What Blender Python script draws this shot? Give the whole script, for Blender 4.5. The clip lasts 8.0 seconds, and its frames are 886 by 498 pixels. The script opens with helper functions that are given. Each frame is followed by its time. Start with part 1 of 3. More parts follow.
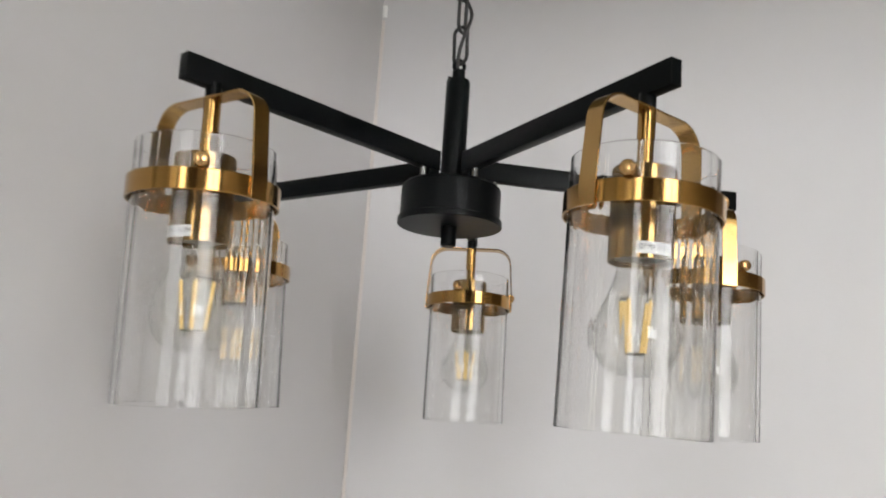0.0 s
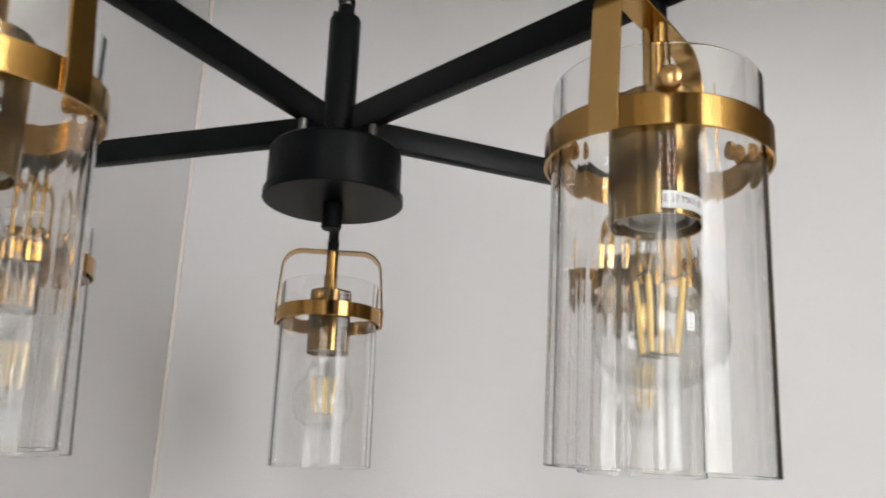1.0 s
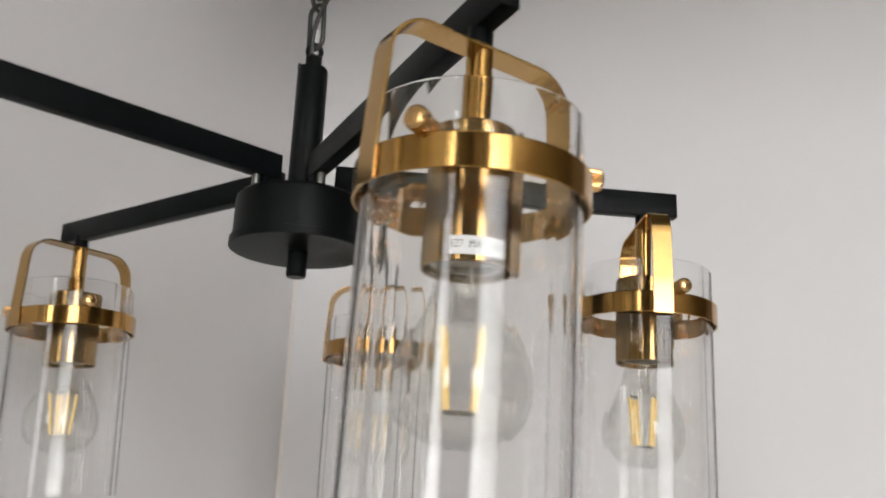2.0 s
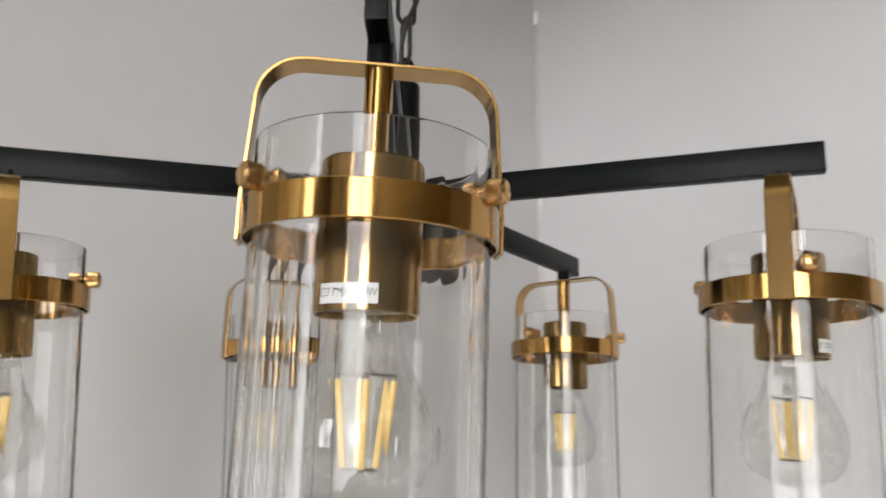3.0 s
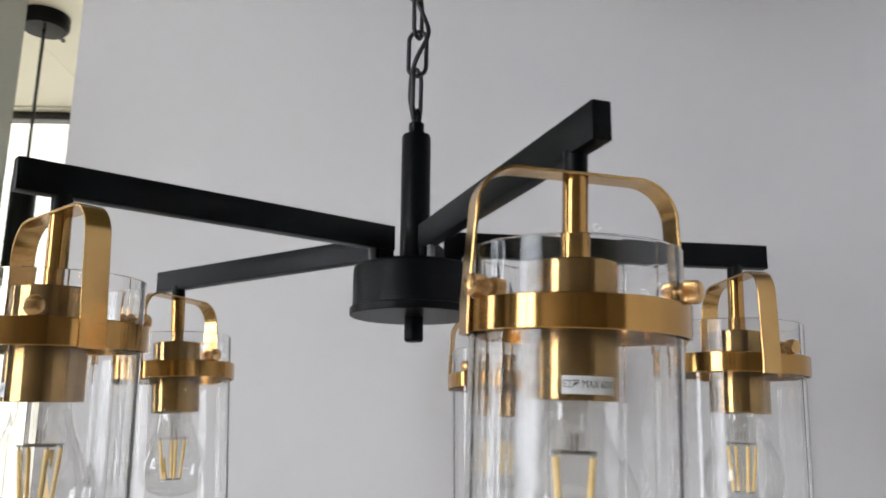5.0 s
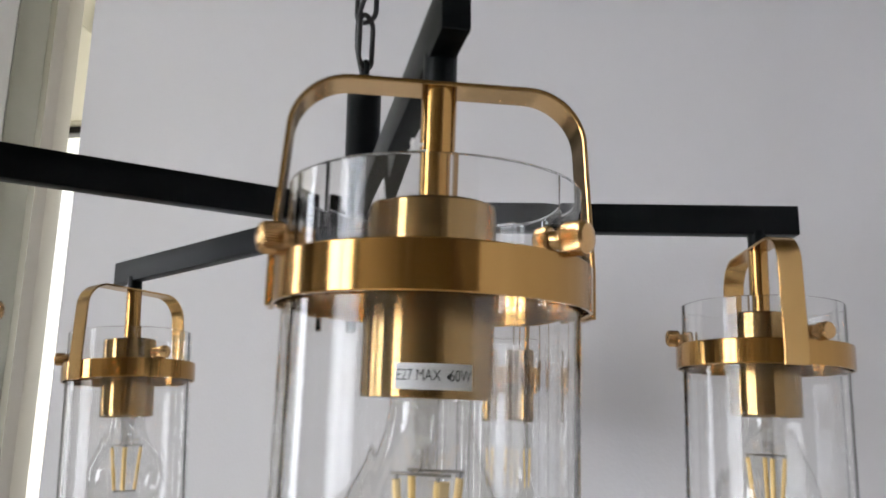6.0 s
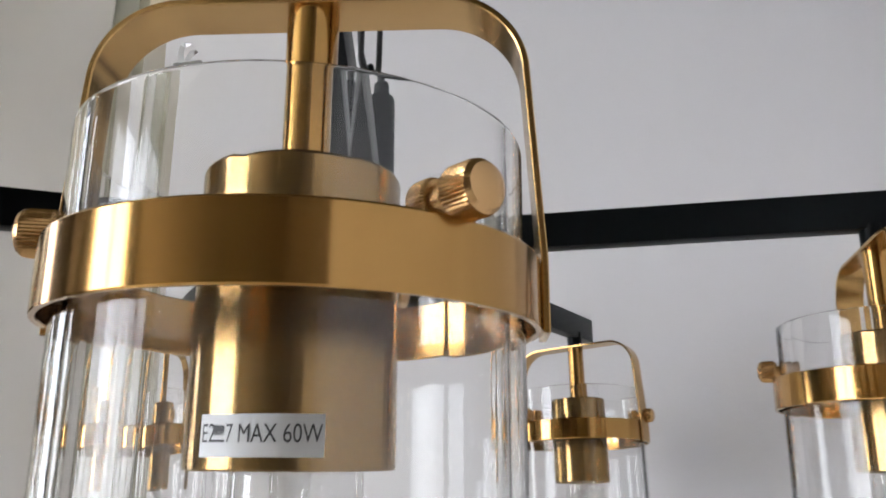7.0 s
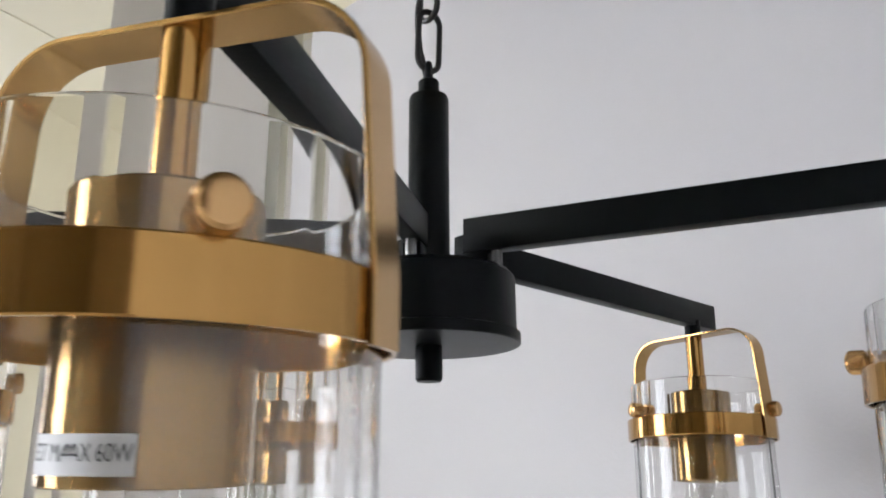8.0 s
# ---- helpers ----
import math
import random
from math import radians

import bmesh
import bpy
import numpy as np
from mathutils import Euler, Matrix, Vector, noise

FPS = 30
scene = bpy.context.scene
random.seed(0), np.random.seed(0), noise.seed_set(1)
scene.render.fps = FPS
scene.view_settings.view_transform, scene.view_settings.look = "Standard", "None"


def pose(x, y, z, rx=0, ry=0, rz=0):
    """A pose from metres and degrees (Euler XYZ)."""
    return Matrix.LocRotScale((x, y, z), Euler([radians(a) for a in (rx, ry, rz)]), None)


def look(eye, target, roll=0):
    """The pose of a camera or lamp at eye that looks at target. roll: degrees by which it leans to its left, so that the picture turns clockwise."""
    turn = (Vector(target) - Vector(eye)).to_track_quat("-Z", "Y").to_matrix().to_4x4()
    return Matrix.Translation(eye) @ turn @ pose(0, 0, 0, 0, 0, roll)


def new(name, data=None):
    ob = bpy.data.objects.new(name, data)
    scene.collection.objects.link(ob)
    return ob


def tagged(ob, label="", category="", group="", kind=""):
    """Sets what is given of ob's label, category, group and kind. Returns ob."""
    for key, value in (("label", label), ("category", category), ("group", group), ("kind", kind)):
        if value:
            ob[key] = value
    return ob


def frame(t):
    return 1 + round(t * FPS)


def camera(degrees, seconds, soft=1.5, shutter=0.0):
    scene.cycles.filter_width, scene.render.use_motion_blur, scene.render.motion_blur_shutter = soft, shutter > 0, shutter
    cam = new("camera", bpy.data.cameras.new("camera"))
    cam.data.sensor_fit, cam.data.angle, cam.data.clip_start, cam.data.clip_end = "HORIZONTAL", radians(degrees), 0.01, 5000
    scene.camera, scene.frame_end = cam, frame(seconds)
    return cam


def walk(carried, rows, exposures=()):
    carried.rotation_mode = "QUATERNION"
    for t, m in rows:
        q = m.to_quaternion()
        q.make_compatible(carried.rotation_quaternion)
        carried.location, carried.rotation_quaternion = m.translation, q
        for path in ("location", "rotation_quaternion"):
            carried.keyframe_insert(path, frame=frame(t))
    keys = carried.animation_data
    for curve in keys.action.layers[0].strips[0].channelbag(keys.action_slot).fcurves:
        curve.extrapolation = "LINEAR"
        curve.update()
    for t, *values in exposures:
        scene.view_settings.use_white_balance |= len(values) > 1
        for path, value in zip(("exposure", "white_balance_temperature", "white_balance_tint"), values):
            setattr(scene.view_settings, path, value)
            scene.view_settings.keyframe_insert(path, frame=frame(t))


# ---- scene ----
HZ = 1.62  # height of the underside of the hub over the floor

# ---------------------------------------------------------------- camera
scene.cycles.max_bounces = scene.cycles.transmission_bounces = scene.cycles.transparent_max_bounces = 32
cam = camera(58.31, 8.0, soft=1.75, shutter=0.4)
ROWS = [
    (0, pose(0.1215, -0.7314, HZ - 0.1797, 102.028, -3.626, 9.008)),
    (0.2, pose(0.0816, -0.6805, HZ - 0.1829, 103.007, -3.420, 5.408)),
    (0.5, pose(0.0372, -0.6096, HZ - 0.1878, 104.597, -3.217, -0.031)),
    (0.7, pose(0.0260, -0.5749, HZ - 0.1899, 105.394, -2.623, -2.820)),
    (0.8, pose(0.0258, -0.5622, HZ - 0.1903, 105.728, -2.437, -3.970)),
    (1, pose(0.0331, -0.5475, HZ - 0.1852, 105.808, -1.616, -5.419)),
    (1.2, pose(0.0490, -0.5424, HZ - 0.1835, 106.026, -1.146, -5.305)),
    (1.5, pose(0.0962, -0.5449, HZ - 0.1773, 106.109, -1.107, -1.369)),
    (1.8, pose(0.1661, -0.5415, HZ - 0.1639, 105.860, -1.309, 5.659)),
    (2, pose(0.2189, -0.5330, HZ - 0.1579, 106.137, -1.708, 11.099)),
    (2.2, pose(0.2671, -0.5262, HZ - 0.1533, 106.148, -1.798, 16.289)),
    (3.3, pose(0.4046, -0.3676, HZ - 0.1017, 102.763, 0.482, 47.178)),
    (3.5, pose(0.4139, -0.3140, HZ - 0.0895, 103.091, 0.731, 53.162)),
    (3.8, pose(0.4389, -0.2416, HZ - 0.0725, 103.023, 0.780, 61.459)),
    (4, pose(0.4737, -0.1916, HZ - 0.0691, 103.009, 0.200, 66.973)),
    (4.2, pose(0.5149, -0.1418, HZ - 0.0693, 103.070, 0.020, 72.353)),
    (5.3, pose(0.6280, 0.0442, HZ - 0.0911, 102.234, -0.319, 91.230)),
    (5.5, pose(0.6003, 0.0699, HZ - 0.0929, 101.933, -0.255, 92.523)),
    (5.8, pose(0.5487, 0.0925, HZ - 0.0868, 102.316, -0.368, 94.047)),
    (6, pose(0.5120, 0.1044, HZ - 0.0824, 102.939, -0.382, 95.273)),
    (6.2, pose(0.4798, 0.1149, HZ - 0.0801, 103.766, -0.437, 96.513)),
    (6.5, pose(0.4398, 0.1293, HZ - 0.0781, 105.004, -0.480, 99.138)),
    (6.8, pose(0.4169, 0.1443, HZ - 0.0775, 106.386, 0.126, 102.636)),
    (7, pose(0.4080, 0.1502, HZ - 0.0768, 106.986, 0.950, 104.869)),
    (7.2, pose(0.4032, 0.1573, HZ - 0.0734, 106.886, 0.804, 107.593)),
    (7.5, pose(0.3955, 0.1716, HZ - 0.0711, 106.771, 0.648, 111.862)),
    (7.8, pose(0.3822, 0.1945, HZ - 0.0687, 106.307, 0.444, 116.305)),
    (8, pose(0.3735, 0.2174, HZ - 0.0718, 106.403, 0.313, 119.232)),
]
walk(cam, ROWS, exposures=[(0.0, -1.00, 6900, 9.5), (1.5, -0.98, 6950, 10), (2.2, -0.93, 6950, 10), (3.5, -0.82, 6700, 9), (4.0, -0.61, 6500, 9), (5.3, -0.90, 6400, 10.5), (6.5, -0.82, 6400, 11), (8.0, -0.58, 6350, 11)])

# ---------------------------------------------------------------- light
world = bpy.data.worlds.new("sky")
scene.world = world
world.use_nodes = True
wn = world.node_tree.nodes
sky = wn.new("ShaderNodeTexSky")
sky.sky_type = 'NISHITA'
sky.sun_disc = False
sky.sun_elevation = radians(38)
sky.sun_rotation = radians(150)
world.node_tree.links.new(sky.outputs[0], wn["Background"].inputs[0])
wn["Background"].inputs[1].default_value = 0.12


def area_lamp(name, m, sx, sy, watts, colour):
    data = bpy.data.lights.new(name, 'AREA')
    data.shape, data.size, data.size_y, data.energy, data.color = 'RECTANGLE', sx, sy, watts, colour
    ob = new(name, data)
    ob.matrix_world = m
    return ob


# daylight in the openings of the south and west windows
area_lamp("south_window_light", look((3.28, -4.78, HZ + 0.72), (3.28, 0, HZ + 0.72)), 2.12, 2.9, 352, (0.895, 0.93, 1.0))
area_lamp("garden_window_light", look((-0.64, -4.78, HZ + 0.72), (-0.64, 0, HZ + 0.72)), 0.64, 2.9, 82, (0.895, 0.93, 1.0))
area_lamp("west_window_light", look((-3.17, -1.0, HZ + 0.35), (0, -1.0, HZ + 0.35)), 2.8, 2.5, 68, (1.0, 0.95, 0.82))


# ---------------------------------------------------------------- materials
def material(name):
    m = bpy.data.materials.new(name)
    m.use_nodes = True
    return m, m.node_tree.nodes, m.node_tree.links, m.node_tree.nodes["Principled BSDF"]


def mottled(name, a, b, scale, rough=(0.5, 0.7), bump=0.05, fine=300.0, metallic=0.0, grain=(1, 1, 1)):
    """Two colours mixed by coarse noise, with a fine noise on roughness and relief."""
    m, n, l, p = material(name)
    co = n.new("ShaderNodeTexCoord")
    mp = n.new("ShaderNodeMapping")
    mp.inputs["Scale"].default_value = grain
    l.new(co.outputs["Object"], mp.inputs["Vector"])
    big, small = n.new("ShaderNodeTexNoise"), n.new("ShaderNodeTexNoise")
    big.inputs["Scale"].default_value, small.inputs["Scale"].default_value = scale, fine
    big.inputs["Detail"].default_value = 6
    for t in (big, small):
        l.new(mp.outputs[0], t.inputs["Vector"])
    mix = n.new("ShaderNodeMix")
    mix.data_type = 'RGBA'
    mix.inputs[6].default_value, mix.inputs[7].default_value = (*a, 1), (*b, 1)
    l.new(big.outputs["Fac"], mix.inputs[0])
    l.new(mix.outputs[2], p.inputs["Base Color"])
    ra = n.new("ShaderNodeMapRange")
    ra.inputs[3].default_value, ra.inputs[4].default_value = rough
    l.new(small.outputs["Fac"], ra.inputs[0])
    l.new(ra.outputs[0], p.inputs["Roughness"])
    bp = n.new("ShaderNodeBump")
    bp.inputs["Strength"].default_value, bp.inputs["Distance"].default_value = bump, 0.002
    l.new(small.outputs["Fac"], bp.inputs["Height"])
    l.new(bp.outputs[0], p.inputs["Normal"])
    p.inputs["Metallic"].default_value = metallic
    return m


def brushed_brass(name, turned, rough=0.27, colour=(0.548, 0.349, 0.143)):
    """Satin brass; turned: brushed round the axis, which draws reflections out along it."""
    m, n, l, p = material(name)
    co = n.new("ShaderNodeTexCoord")
    mp = n.new("ShaderNodeMapping")
    mp.inputs["Scale"].default_value = (25, 25, 700) if turned else (900, 900, 900)
    no, st = n.new("ShaderNodeTexNoise"), n.new("ShaderNodeTexNoise")
    no.inputs["Scale"].default_value = 1.0
    st.inputs["Scale"].default_value = 55.0 if not turned else 190.0
    l.new(co.outputs["Object"], mp.inputs["Vector"])
    l.new(mp.outputs[0], no.inputs["Vector"])
    # tarnish blotches on the flat strap; on turned parts, faint upright streaks painted in for reflections
    grain = n.new("ShaderNodeMapping")
    grain.inputs["Scale"].default_value = (1, 1, 0.04) if turned else (1, 1, 1)
    l.new(co.outputs["Object"], grain.inputs["Vector"])
    l.new(grain.outputs[0], st.inputs["Vector"])
    mix = n.new("ShaderNodeMix")
    mix.data_type = 'RGBA'
    dark = tuple(c * k for c, k in zip(colour, (0.86, 0.82, 0.72)))
    mix.inputs[6].default_value, mix.inputs[7].default_value = (*colour, 1), (*dark, 1)
    l.new(st.outputs["Fac"], mix.inputs[0])
    l.new(mix.outputs[2], p.inputs["Base Color"])
    ra = n.new("ShaderNodeMapRange")
    ra.inputs[3].default_value, ra.inputs[4].default_value = rough - 0.015, rough + 0.025
    l.new(no.outputs["Fac"], ra.inputs[0])
    l.new(ra.outputs[0], p.inputs["Roughness"])
    bp = n.new("ShaderNodeBump")
    bp.inputs["Strength"].default_value, bp.inputs["Distance"].default_value = 0.015, 0.0001
    l.new(no.outputs["Fac"], bp.inputs["Height"])
    l.new(bp.outputs[0], p.inputs["Normal"])
    p.inputs["Metallic"].default_value = 1.0
    if turned:
        tg = n.new("ShaderNodeTangent")
        tg.direction_type, tg.axis = 'RADIAL', 'Z'
        l.new(tg.outputs[0], p.inputs["Tangent"])
        p.inputs["Anisotropic"].default_value = 0.85
        p.inputs["Anisotropic Rotation"].default_value = 0.25
    return m


def clear_glass(name, ior, tint):
    m, n, l, p = material(name)
    p.inputs["Base Color"].default_value = (*tint, 1)
    p.inputs["Roughness"].default_value = 0.0
    p.inputs["IOR"].default_value = ior
    p.inputs["Transmission Weight"].default_value = 1.0
    return m


def thin_glass(name, tint):
    """A blown film of glass: clear, with a sharp gloss that grows towards its rim."""
    m, n, l, p = material(name)
    n.remove(p)
    clear, gloss, mix = n.new("ShaderNodeBsdfTransparent"), n.new("ShaderNodeBsdfGlossy"), n.new("ShaderNodeMixShader")
    clear.inputs["Color"].default_value = (*tint, 1)
    gloss.inputs["Roughness"].default_value = 0.02
    rim, ra = n.new("ShaderNodeLayerWeight"), n.new("ShaderNodeMapRange")
    rim.inputs["Blend"].default_value = 0.5
    pw = n.new("ShaderNodeMath")
    pw.operation = 'POWER'
    pw.inputs[1].default_value = 3.0
    l.new(rim.outputs["Facing"], pw.inputs[0])
    ra.inputs[3].default_value, ra.inputs[4].default_value = 0.14, 0.65
    l.new(pw.outputs[0], ra.inputs[0])
    l.new(ra.outputs[0], mix.inputs[0])
    l.new(clear.outputs[0], mix.inputs[1])
    l.new(gloss.outputs[0], mix.inputs[2])
    l.new(mix.outputs[0], n["Material Output"].inputs["Surface"])
    return m


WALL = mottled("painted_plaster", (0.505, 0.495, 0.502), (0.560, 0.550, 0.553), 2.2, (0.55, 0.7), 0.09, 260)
# WALL made paler: light missing in the hall is put into the colour
WALL_LIFTED = mottled("lifted_wall_plaster", (0.68, 0.665, 0.66), (0.73, 0.715, 0.71), 2.2, (0.55, 0.7), 0.06, 240)
CREAM = mottled("cream_plaster", (0.74, 0.71, 0.60), (0.79, 0.76, 0.65), 2.0, (0.6, 0.75), 0.05, 200)
# olive-grey darkened: the jamb's shade is put into the colour
JAMB_SHADE = mottled("shaded_jamb_olive", (0.23, 0.225, 0.175), (0.28, 0.27, 0.215), 3.0, (0.6, 0.75), 0.05, 200)
SEAM = mottled("warm_filler", (0.58, 0.52, 0.47), (0.61, 0.57, 0.55), 9.0, (0.5, 0.7), 0.1, 200)
# made-up dark tones for unseen surfaces, so the brass reflects dark bands
DUSK = mottled("reflected_brown", (0.17, 0.14, 0.115), (0.21, 0.18, 0.15), 4.0, (0.55, 0.7), 0.05, 220)
UMBER = mottled("reflected_umber", (0.105, 0.082, 0.062), (0.135, 0.105, 0.080), 4.0, (0.55, 0.7), 0.05, 220)
SAND = mottled("reflected_sand", (0.125, 0.10, 0.066), (0.165, 0.135, 0.092), 3.0, (0.55, 0.7), 0.06, 200)
WHITE = mottled("white_paint", (0.80, 0.80, 0.78), (0.84, 0.84, 0.82), 5.0, (0.4, 0.55), 0.03, 150)
TIMBER = mottled("dark_olive_timber", (0.10, 0.085, 0.045), (0.19, 0.16, 0.09), 20.0, (0.5, 0.65), 0.2, 120, grain=(1, 1, 9))
FLOOR = mottled("pale_stone_floor", (0.56, 0.53, 0.48), (0.63, 0.60, 0.55), 3.0, (0.25, 0.4), 0.05, 160)
BLACK = mottled("black_powder_coat", (0.0020, 0.0027, 0.0030), (0.0034, 0.0043, 0.0047), 18.0, (0.30, 0.40), 0.10, 1400)
BLACK.node_tree.nodes["Principled BSDF"].inputs["Specular IOR Level"].default_value = 0.09
BLACKM = mottled("black_steel", (0.006, 0.006, 0.006), (0.014, 0.013, 0.012), 60.0, (0.3, 0.45), 0.1, 900)
CORD = mottled("black_cord", (0.008, 0.008, 0.008), (0.014, 0.013, 0.013), 90.0, (0.45, 0.6), 0.2, 1500)
STEEL = mottled("zinc_steel", (0.45, 0.45, 0.44), (0.6, 0.6, 0.58), 90.0, (0.25, 0.4), 0.1, 900, metallic=1.0)
BOLT = mottled("dull_steel", (0.12, 0.12, 0.115), (0.2, 0.2, 0.19), 90.0, (0.35, 0.5), 0.1, 900, metallic=1.0)
BRASS = brushed_brass("turned_brass", True, 0.145, (0.45, 0.265, 0.092))
BRASSF = brushed_brass("satin_brass", False, 0.2)
SOCKB = brushed_brass("pale_socket_brass", True, 0.18, (0.345, 0.225, 0.098))
KNOBB = brushed_brass("knob_brass", False, 0.24, (0.60, 0.38, 0.18))
HOLDER = mottled("grey_lampholder", (0.30, 0.29, 0.28), (0.36, 0.35, 0.33), 40.0, (0.35, 0.5), 0.1, 600)
PAPER = mottled("label_paper", (0.56, 0.56, 0.55), (0.61, 0.61, 0.60), 60.0, (0.4, 0.55), 0.03, 700)
INK = mottled("label_ink", (0.02, 0.02, 0.022), (0.035, 0.035, 0.035), 80.0, (0.5, 0.6), 0.0, 600)
PHOS = mottled("amber_phosphor", (0.82, 0.55, 0.18), (0.86, 0.62, 0.25), 200.0, (0.5, 0.6), 0.05, 900)
FILM = mottled("milky_film", (0.66, 0.66, 0.65), (0.72, 0.72, 0.71), 300.0, (0.25, 0.4), 0.05, 900)
FILM.node_tree.nodes["Principled BSDF"].inputs["Transmission Weight"].default_value = 0.45
WIRE = mottled("tin_wire", (0.25, 0.24, 0.22), (0.35, 0.33, 0.3), 200.0, (0.3, 0.4), 0.0, 900, metallic=1.0)
GLASS = clear_glass("clear_fluted_glass", 1.46, (0.996, 0.998, 0.997))
BULBG = thin_glass("clear_bulb_glass", (0.985, 0.985, 0.98))
PANE = clear_glass("window_glass", 1.01, (0.98, 0.99, 0.99))


# ---------------------------------------------------------------- mesh helpers
def part(name, bm, mat, parent=None, label="", smooth=25.0):
    """One bmesh as one mesh object, under a thing or a part; angles below smooth are shaded round."""
    bmesh.ops.recalc_face_normals(bm, faces=bm.faces)
    if bm.calc_volume(signed=True) < 0:
        bmesh.ops.reverse_faces(bm, faces=bm.faces)
    for e in bm.edges:
        e.smooth = len(e.link_faces) == 2 and e.calc_face_angle(0) < radians(smooth)
    for f in bm.faces:
        f.smooth = smooth > 0
    me = bpy.data.meshes.new(name)
    bm.to_mesh(me)
    bm.free()
    me.materials.append(mat)
    ob = new(name, me)
    if parent is not None:
        ob.parent = parent
    if label:
        ob["label"] = label
    return ob


def lathe(profile, n=48, shape=None, closed=True):
    """Turns (radius, z) pairs round z; shape(k, angle) may change the radius of ring k."""
    bm = bmesh.new()
    rings = []
    for k, (r, z) in enumerate(profile):
        if r < 1e-6:
            rings.append([bm.verts.new((0, 0, z))])
            continue
        ring = []
        for i in range(n):
            a = 2 * math.pi * i / n
            q = r if shape is None else shape(k, r, a)
            ring.append(bm.verts.new((q * math.cos(a), q * math.sin(a), z)))
        rings.append(ring)
    pairs = list(zip(rings, rings[1:]))
    if closed:
        pairs.append((rings[-1], rings[0]))
    for u, v in pairs:
        for i in range(n):
            j = (i + 1) % n
            if len(u) == 1 and len(v) == 1:
                continue
            if len(u) == 1:
                bm.faces.new((u[0], v[i], v[j]))
            elif len(v) == 1:
                bm.faces.new((u[i], v[0], u[j]))
            else:
                bm.faces.new((u[i], v[i], v[j], u[j]))
    return bm


def box(lo, hi, bevel=0.0, m=None):
    bm = bmesh.new()
    bmesh.ops.create_cube(bm, size=1.0)
    for v in bm.verts:
        v.co = Vector([lo[i] + (v.co[i] + 0.5) * (hi[i] - lo[i]) for i in range(3)])
    if bevel:
        bmesh.ops.bevel(bm, geom=list(bm.edges), offset=bevel, segments=2, profile=0.5, affect='EDGES')
    if m is not None:
        bmesh.ops.transform(bm, matrix=m, verts=bm.verts)
    return bm


def sweep(path, section, closed=False):
    """Carries a closed 2D section along points; the section's x axis lies level."""
    bm = bmesh.new()
    rings, count = [], len(path)
    for i, q in enumerate(path):
        a = path[i - 1] if (i or closed) else path[0]
        b = path[(i + 1) % count] if (i < count - 1 or closed) else path[-1]
        t = (Vector(b) - Vector(a)).normalized()
        ref = Vector((0, 1, 0)) if abs(t.y) < 0.9 else Vector((1, 0, 0))
        s = t.cross(ref).normalized()
        u = s.cross(t).normalized()
        rings.append([bm.verts.new(Vector(q) + u * x + s * y) for x, y in section])
    n = len(section)
    for i in range(count if closed else count - 1):
        u, v = rings[i], rings[(i + 1) % count]
        for k in range(n):
            bm.faces.new((u[k], u[(k + 1) % n], v[(k + 1) % n], v[k]))
    if not closed:
        bm.faces.new(rings[0])
        bm.faces.new(rings[-1][::-1])
    return bm


def disc_section(r, n=8):
    return [(r * math.cos(2 * math.pi * i / n), r * math.sin(2 * math.pi * i / n)) for i in range(n)]


def join(bms):
    out = bmesh.new()
    for b in bms:
        me = bpy.data.meshes.new("piece")
        b.to_mesh(me)
        b.free()
        out.from_mesh(me)
        bpy.data.meshes.remove(me)
    return out


def empty(name, m, label, category, group=""):
    ob = new(name)
    ob.empty_display_size = 0.03
    ob.matrix_world = m
    return tagged(ob, label, category, group)


def at(ob, m):
    ob.matrix_world = m
    return ob


# ---------------------------------------------------------------- setting
CORNER = Vector((-0.257, 0.622))
LEAN = radians(257)          # the long wall runs from the corner along this heading
U = Vector((math.cos(LEAN), math.sin(LEAN)))
V = Vector((math.cos(radians(-5)), math.sin(radians(-5))))   # heading of the other wall


def wall_frame(z=0.0):
    """Axes: x along the long wall away from the corner, y along the other wall, z up."""
    return Matrix(((U.x, V.x, 0, CORNER.x), (U.y, V.y, 0, CORNER.y), (0, 0, 1, z), (0, 0, 0, 1)))


TOP = HZ + 0.645      # top of the partition walls
EDGE = 1.176          # the long wall's free end
NORTH = 1.13         # length of the other wall
CEIL = HZ + 1.385     # ceiling of the hall beyond the partition
HIGH = HZ + 2.45      # ceiling of the main room
tagged(part("wall_west", box((0, -0.10, 0), (EDGE, 0, TOP), 0.002, wall_frame()), WALL), "pale grey painted plaster partition wall with a free end", "wall", kind="structure")
tagged(part("wall_north", box((-0.10, -0.10, 0), (-0.0005, NORTH, TOP), 0.002, wall_frame()), WALL), "pale grey painted plaster partition wall", "wall", kind="structure")
tagged(part("nook_ceiling", box((-0.10, -0.10, TOP + 0.001), (0.95, 1.7, TOP + 0.09), 0.004, wall_frame()), TIMBER), "dark olive-brown timber soffit over the wall corner", "ceiling", kind="structure")
tagged(part("floor", box((-0.6, -4.8, -0.12), (5.1, 3.4, 0)), FLOOR), "pale polished stone floor", "floor", kind="structure")
tagged(part("floor_hall", box((-3.9, -4.8, -0.12), (-0.6005, 3.4, 0)), CREAM), "pale cream stone floor", "floor", kind="structure")
tagged(part("ceiling", join([box((-3.9, -4.5995, CEIL), (-0.6, 3.2995, CEIL + 0.12))] + [box((-3.6, y, CEIL - 0.004), (-0.6, y + 0.012, CEIL - 0.0005)) for y in (-2.1, -1.5, -0.9, -0.3)]), CREAM), "cream plaster ceiling with panel joints", "ceiling", kind="structure")
